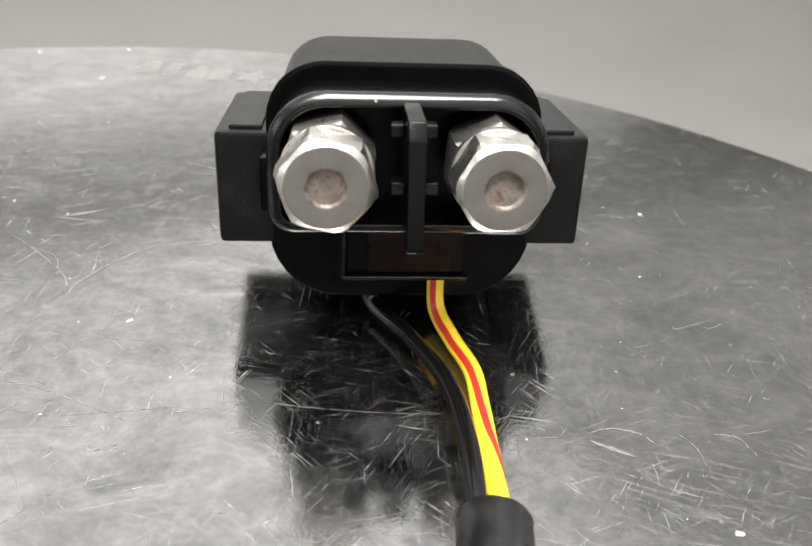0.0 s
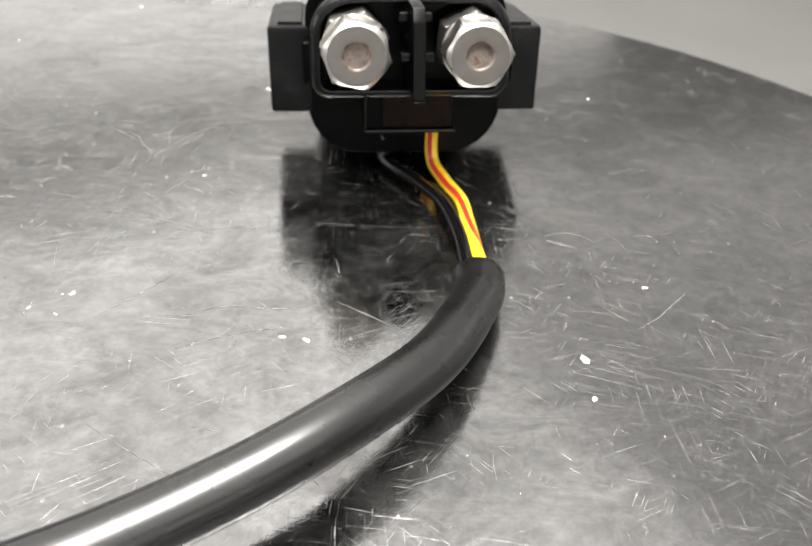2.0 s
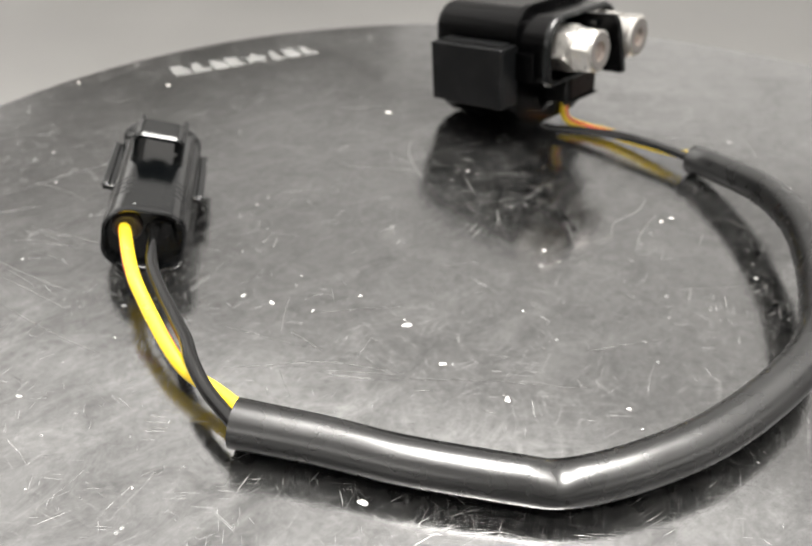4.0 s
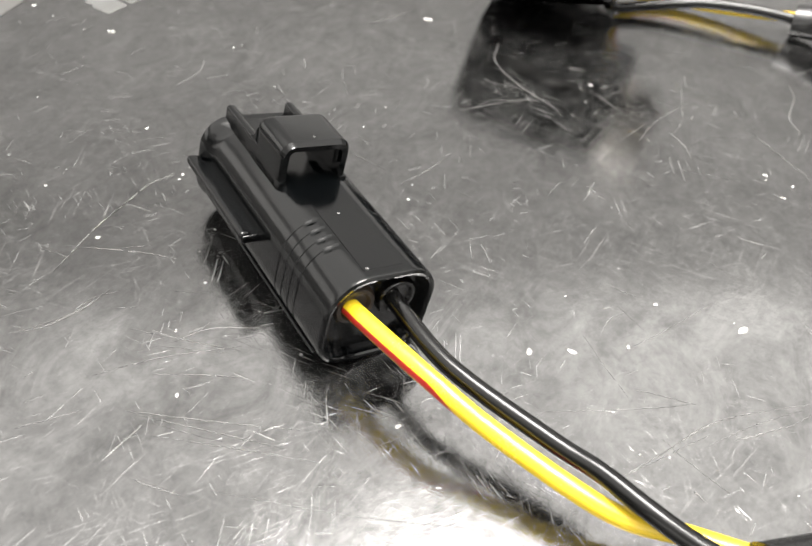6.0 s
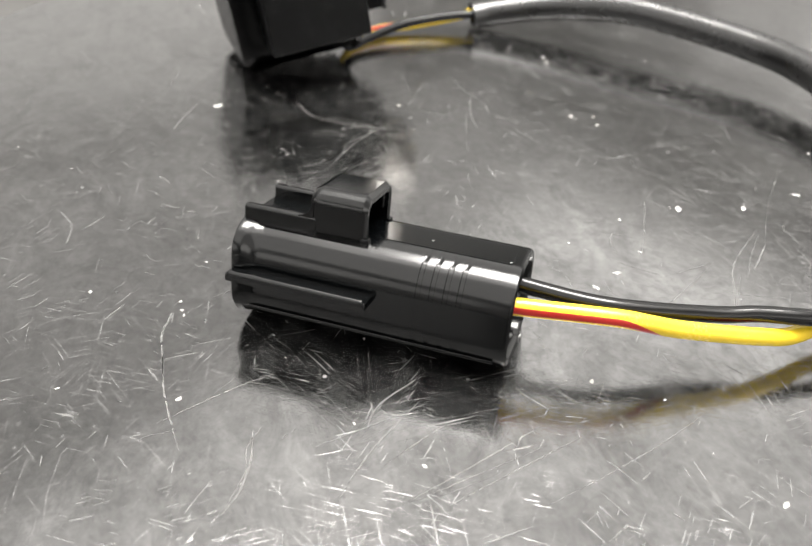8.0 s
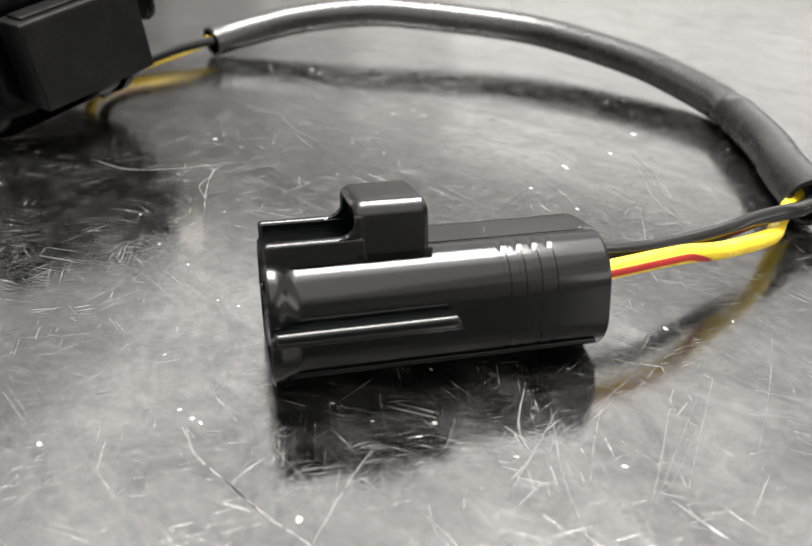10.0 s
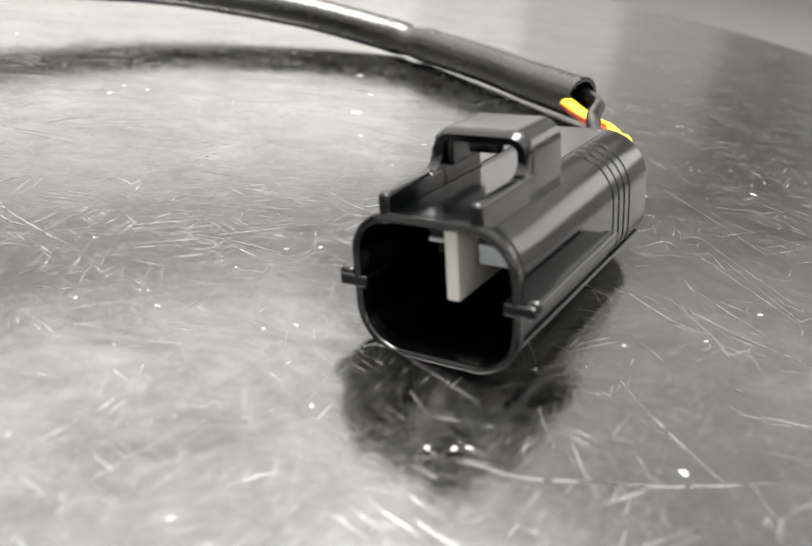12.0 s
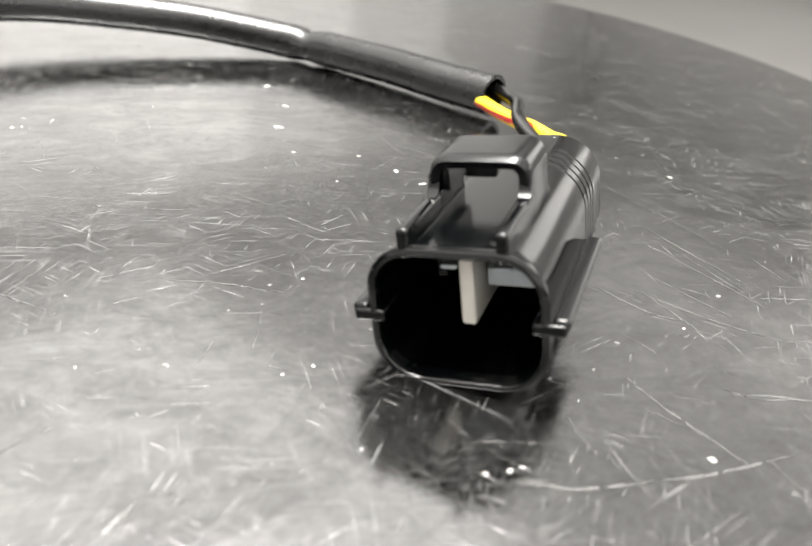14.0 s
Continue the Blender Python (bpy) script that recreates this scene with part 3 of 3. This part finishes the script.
def terminal(x, turn):
    def shifted(bm):
        bmesh.ops.translate(bm, vec=(x, 0, -0.45), verts=bm.verts)
        return bm

    nut_rings = [hex_section(9.6, 5.3, 5.0, turn), hex_section(9.6, 5.55, 4.5, turn), hex_section(9.6, 5.55, 1.1, turn), hex_section(9.6, 5.1, 0.5, turn), hex_section(9.6, 4.55, 0.1, turn), hex_section(9.6, 4.4, 0.0, turn)]
    nut = part("nut", shifted(loft(nut_rings, (True, False))), ZINC, relay, "zinc-plated hex nut", 25)
    rings = [[(r * math.cos(a), y, r * math.sin(a)) for a in (2 * math.pi * i / 48 for i in range(48))] for r, y in ((4.42, 0.02), (4.2, -0.04), (2.3, 0.0), (2.05, 0.1), (1.85, 0.38), (1.2, 0.55), (0.5, 0.5))]
    face = loft(rings, (False, True))
    for f in face.faces:
        c = f.calc_center_median()
        if math.hypot(c.x, c.z) < 2.2:
            f.material_index = 1
    part("nut_face", shifted(face), [ZINC_FACE, RUST], nut, "dull stamped face with a reddish dimple", 35)
    part("spring_washer", shifted(loft([[(r * math.cos(a), y, r * math.sin(a)) for a in (2 * math.pi * i / 40 for i in range(40))] for r, y in ((4.9, 5.0), (5.2, 5.2), (5.2, 6.2), (4.9, 6.4))])), ZINC, relay)
    part("lock_nut", shifted(loft([hex_section(9.6, 5.1, 6.4, turn + 0.45), hex_section(9.6, 5.5, 6.9, turn + 0.45), hex_section(9.6, 5.5, 12.6, turn + 0.45), hex_section(9.6, 5.1, 13.0, turn + 0.45)])), ZINC, relay, "second zinc hex nut", 25)
    part("terminal_stud", shifted(loft([[(3.0 * math.cos(a), y, 3.0 * math.sin(a)) for a in (2 * math.pi * i / 24 for i in range(24))] for y in (10.5, 17.0)])), BRASS, relay, "brass terminal stud")


terminal(-9.25, radians(90 - 12))
terminal(9.25, radians(90 + 1))


# ---- wiring: sleeve and coloured wires ----
harness = thing("wire_harness", "black sleeved cable loop with yellow-red and black wires", "cable")
SLEEVE_PATH = ((8.6, -22.1, 3.6), (7.5, -28.2, 4.5), (0.4, -42.8, 7.2), (-11.2, -55.2, 9.0), (-22.7, -63.5, 8.8), (-36.7, -70.9, 8.2), (-48.2, -74.7, 7.7), (-61.2, -75.2, 6.9), (-77.4, -73.2, 5.8),
               (-89.0, -69.4, 4.7), (-97.5, -65.3, 3.9), (-101.6, -62.4, 3.6), (-104.4, -59.6, 3.7), (-114.7, -46.3, 4.0), (-121.0, -36.3, 4.1), (-128.5, -25.6, 4.3))


def sleeve():
    path = glide(SLEEVE_PATH, 1.0)
    kink = min(range(len(path)), key=lambda k: (path[k] - Vector((-101.6, -62.4, 3.6))).length) / (len(path) - 1)

    def radius(f):
        return 3.5 + 0.2 * math.exp(-f * 22) + 0.2 * math.exp(-(1 - f) * 14)

    def flat(f):
        return 1.0 - 0.15 * math.exp(-((f - kink) / 0.012) ** 2) + 0.03 * math.exp(-((f - kink - 0.022) / 0.012) ** 2) + 0.02 * math.exp(-((f - kink + 0.022) / 0.012) ** 2) - 0.08 * math.exp(-f * 20)

    bm = pipe(path, radius, 32, caps=(False, False), flat=flat)
    inner = path[:8]
    pipe(inner, 3.2, 32, bm, (False, True))
    pipe(path[-8:], 3.1, 32, bm, (True, False))
    frames = frames_along(path)
    for p, (t, s, u), r0, r1 in ((path[0], frames[0], 3.7, 3.1), (path[-1], frames[-1], 3.7, 3.1)):
        loft([[p + s * r * 1.02 * math.cos(a) + u * r * 0.95 * math.sin(a) for a in (2 * math.pi * i / 32 for i in range(32))] for r in (r0, r1)], (False, False), bm=bm)
    bmesh.ops.remove_doubles(bm, verts=bm.verts, dist=0.02)
    part("sleeve", bm, SLEEVE, harness, "semi-gloss black plastic sleeve with one kink", 60)


sleeve()


def wire(name, points, mats, label, r=1.15, facing=((0, (0, 0.2, 1)), (1, (0, 0.2, 1))), half=1.5):
    """A wire; with two materials the second runs along it as a stripe that faces the ways given, each (share of the length, way)."""
    path = glide(points, 0.8)
    seg, rings = 24, []
    for k, p in enumerate(path):
        f = k / (len(path) - 1)
        along = (path[min(k + 1, len(path) - 1)] - path[max(k - 1, 0)]).normalized()
        for (fa, wa), (fb, wb) in zip(facing, facing[1:]):
            if fa <= f <= fb:
                way = Vector(wa).normalized().lerp(Vector(wb).normalized(), (f - fa) / (fb - fa))
        way = (way - along * way.dot(along)).normalized()
        side = along.cross(way)
        rings.append([p + r * (way * math.cos(a) + side * math.sin(a)) for a in (2 * math.pi * (i - half) / seg for i in range(seg))])
    bm = loft(rings)
    bm.faces.ensure_lookup_table()
    if isinstance(mats, list):
        for k in range(len(path) - 1):
            for i in range(int(2 * half)):
                bm.faces[k * seg + i].material_index = 1
    part(name, bm, mats, harness, label, 60)


wire("yellow_wire", ((3.9, 12.0, 12.5), (3.9, 14.6, 8.0), (4.2, 13.2, 3.0), (6.2, 8.2, 1.7), (8.4, 2.3, 1.6), (8.9, -4.8, 1.9), (9.2, -14.0, 2.8), (9.3, -22.0, 3.9), (8.4, -28.0, 4.8)), [YELLOW, RED], "yellow wire with a red stripe", 1.15, ((0, (-0.3, -0.9, 0.2)), (0.45, (-0.3, -0.6, 0.75)), (0.62, (0.1, -0.4, 0.9)), (0.8, (1, 0.1, 0.1)), (1, (1, 0, -0.4))))
wire("black_wire", ((-4.2, 12.0, 12.5), (-4.6, 15.5, 7.0), (-4.4, 15.0, 2.2), (0.6, 8.0, 2.2), (4.8, -1.5, 3.5), (6.6, -11.2, 4.2), (7.0, -20.0, 4.4), (6.6, -28.0, 4.2)), WIRE_BLACK, "black insulated wire", 1.1)
wire("yellow_wire", ((-117.0, 25.9, 9.1), (-119.0, 22.3, 8.9), (-123.7, 11.4, 8.5), (-125.6, 3.7, 6.7), (-127.4, -6.0, 5.0), (-127.6, -11.9, 3.9), (-126.6, -17.4, 3.7), (-126.0, -22.8, 3.6), (-125.4, -28.8, 3.6)), [YELLOW, RED], "yellow wire with a red stripe", 1.15, ((0, (-1, 0, 0.1)), (0.29, (-1, 0, 0.1)), (0.36, (-0.8, 0, -0.6)), (0.42, (0, 0, -1)), (0.5, (0.9, 0, -0.3)), (0.56, (0.9, 0.1, 0.5)), (0.66, (0.9, 0.1, 0.5)), (0.74, (1, 0, 0)), (1, (0.8, 0, -0.8))))
wire("black_wire", ((-112.8, 22.2, 9.2), (-115.2, 18.8, 8.5), (-120.4, 10.5, 7.8), (-123.8, -2.2, 6.5), (-125.4, -8.0, 6.6), (-127.4, -13.0, 6.6), (-128.6, -18.5, 5.8), (-129.0, -24.0, 5.3), (-129.2, -29.0, 5.0)), WIRE_BLACK, "black insulated wire", 1.1)


# ---- plug connector ----
AX_V, AX_U = Vector((0.79657, -0.57359, -0.19100)), Vector((0.584, 0.811, 0.0)).normalized()
AX_V = (AX_V - AX_U * AX_V.dot(AX_U)).normalized()
AX_W = AX_V.cross(AX_U)
PLUG_AT = (AX_U * -0.331 + AX_V * -1.062 + AX_W * -0.138) * 0.1
PLUG = Matrix.Translation(PLUG_AT) @ Matrix((AX_V, AX_U, AX_W)).transposed().to_4x4()
plug = thing("plug_connector", "black plastic two-wire plug with a latch bridge, lying on the table", "connector", PLUG)


def plug_shell():
    def outline(grow=0.0):
        return rounded(15.0 + 2 * grow, 13.2 + 2 * grow, (4.4 + grow, 4.6 + grow, 5.2 + grow, 4.4 + grow), 10, 0.3)

    def mouth(grow=0.0):
        return rounded(14.2 + 2 * grow, 11.4 + 2 * grow, (3.6 + grow, 3.4 + grow, 3.4 + grow, 3.6 + grow), 10)

    def cavity(grow=0.0):
        return rounded(12.6 + 2 * grow, 11.4 + 2 * grow, (3.4 + grow, 3.2 + grow, 3.2 + grow, 3.4 + grow), 10)

    def rim(grow=0.0):
        return rounded(15.9 + 2 * grow, 13.2 + 2 * grow, (4.4 + grow, 4.1 + grow, 4.1 + grow, 4.4 + grow), 10)

    def flare(f):
        return [(a + (c - a) * f, b + (d - b) * f) for (a, b), (c, d) in zip(outline(0), rim(0))]

    def rear(grow=0.0):
        return rounded(13.2 + 2 * grow, 11.4 + 2 * grow, (3.7 + grow, 3.9 + grow, 4.5 + grow, 3.7 + grow), 10, 0.3)

    outer = [(-16.4, rear(-0.2)), (-17.6, rear(-0.1)), (-18.0, rear(0.15)), (-18.1, outline(-0.45)), (-17.9, outline(-0.12)), (-17.5, outline(0))]

    def cut(depth):
        # four shallow grooves that run round the lower side and fade out towards the top
        o, i = outline(0), outline(-depth)
        return [(xo + (xi - xo) * g, zo + (zi - zo) * g) for (xo, zo), (xi, zi) in zip(o, i) for g in (max(0.0, min(1.0, (6.5 - zo) / 1.1)),)]

    for g in (-11.6, -9.9, -8.2, -6.5):
        outer += [(g - 0.6, outline(0)), (g - 0.31, outline(0)), (g - 0.26, cut(0.09)), (g + 0.26, cut(0.09)), (g + 0.31, outline(0)), (g + 0.6, outline(0))]
    outer += [(11.0, outline(0)), (14.6, outline(0)), (15.3, flare(0.12)), (16.0, flare(0.55)), (16.5, flare(0.92)), (16.8, rim(0)), (17.2, rim(0.1)), (17.6, rim(0.1)), (17.8, rim(-0.08)), (17.9, rim(-0.3)), (17.8, mouth(0.32)), (17.45, mouth(0.08)), (16.4, mouth(0))]
    shell = part("shell", loft(along_y(outer), (True, False)), PLUG_PLASTIC, plug, "glossy black shell, open at the front", 35)
    part("mouth_lining", loft(along_y([(16.4, mouth(0)), (13.2, cavity(0.1)), (-2.0, cavity(-0.5))]), (False, True)), HOUSING, shell, "dull black inside of the mouth", 35)


plug_shell()


def latch_bridge():
    bm = bmesh.new()
    outer = rounded(9.8, 12.0, (0.2, 1.9, 1.9, 0.2), 6, 0, 6.0)
    inner = rounded(7.4, 10.8, (0.2, 0.8, 0.8, 0.2), 6, 0, 5.4)
    trim = rounded(9.0, 11.5, (0.2, 1.55, 1.55, 0.2), 6, 0, 5.75)
    loft(along_y([(1.4, inner), (1.3, trim), (1.45, [(x * 1.02, z * 1.006) for x, z in trim]), (1.9, outer), (7.7, outer), (8.2, [(x * 1.06, z * 1.03) for x, z in trim]), (8.55, [(x * 1.03, z * 1.012) for x, z in trim]), (8.75, trim), (8.6, inner)]), closed=True, bm=bm)
    part("latch_bridge", bm, PLUG_PLASTIC, plug, "arched black latch bridge", 35)
    part("latch_tooth", block(-1.5, 1.5, 6.4, 7.8, 9.7, 11.2, 0.2), PLUG_PLASTIC, plug)
    part("latch_block", block(2.9, 3.8, 1.8, 8.1, 8.4, 11.0, 0.2), PLUG_PLASTIC, plug, "black block inside the latch bridge")
    for s in (-1, 1):
        a, b = sorted((s * 3.7, s * 4.9))
        part("guide_rail", block(a, b, 7.6, 17.7, 5.6, 8.4, 0.42, None, 3), PLUG_PLASTIC, plug)
        # the rail sweeps up into the leg of the bridge
        sweep = [(8.3, 8.2), (10.3, 8.2)] + [(10.3 - 1.8 * math.sin(q), 10.1 - 1.8 * math.cos(q)) for q in (0.0, 0.3, 0.6, 0.9, 1.2, 1.5)] + [(8.3, 10.2)]
        part("rail_sweep", loft([[(x, y, z) for y, z in sweep] for x in (a + 0.06, b - 0.06)]), PLUG_PLASTIC, plug)
        part("rail_foot", block(a, b, 0.9, 9.0, 5.4, 6.9, 0.25), PLUG_PLASTIC, plug)
    part("top_plate", block(-2.6, 2.6, -16.6, 16.0, 5.9, 6.63, 0.03), PLUG_PLASTIC, plug, "flat black top panel")


latch_bridge()
for s in (-1, 1):
    a, b = sorted((s * 6.6, s * 9.5))
    wing = part("side_wing", block(a, b, -0.8, 17.9, -0.55, 0.6, 0.28, None, 3), PLUG_PLASTIC, plug, "long black side rib")
    a, b = sorted((s * 8.2, s * 9.75))
    part("wing_edge", block(a, b, -0.6, 17.6, -0.2, 1.0, 0.42, None, 3), PLUG_PLASTIC, wing)

for s in (-1, 1):
    a, b = sorted((s * 6.2, s * 6.85))
    part("parting_rib", block(a, b, -16.6, 16.2, -5.0, -4.5, 0.12), PLUG_PLASTIC, plug)

part("locator_tab", block(-0.8, 0.6, 4.0, 14.4, -2.0, 4.8, 0.3), NYLON, plug, "white nylon tab inside the mouth")
part("inner_shelf", block(-6.0, -1.2, 3.0, 11.5, 0.7, 2.4, 0.15), GREY_PLATE, plug, "grey inner shelf")
part("inner_plate", block(-5.9, -4.5, 4.0, 9.4, 2.9, 3.9, 0.15), GREY_PLATE, plug, "small grey inner plate")
part("inner_plate", block(2.9, 4.0, 4.0, 9.4, 2.9, 4.4, 0.15), GREY_PLATE, plug, "small grey inner plate")
for x in (-3.2, 1.7):
    clip = part("clip", block(x - 0.9, x + 0.9, 9.0, 13.5, 3.2, 5.4, 0.25), PLUG_PLASTIC, plug)
    part("clip_tip", block(x - 0.75, x + 0.75, 13.3, 13.8, 3.15, 3.5, 0.1), GREY_PLATE, clip, "pale clip tip")


def seal(x, mats, label):
    rings = [[(x + r * math.cos(a), y, 1.9 + r * math.sin(a)) for a in (2 * math.pi * i / 32 for i in range(32))] for r, y in ((2.7, -16.0), (2.7, -17.0), (2.4, -17.4), (2.0, -17.4), (1.7, -17.0), (1.2, -16.9))]
    part("wire_seal", loft(rings), mats, plug, label)


seal(-2.9, SEAL, "brown rubber wire seal")
seal(2.9, WIRE_BLACK, "black rubber wire seal")
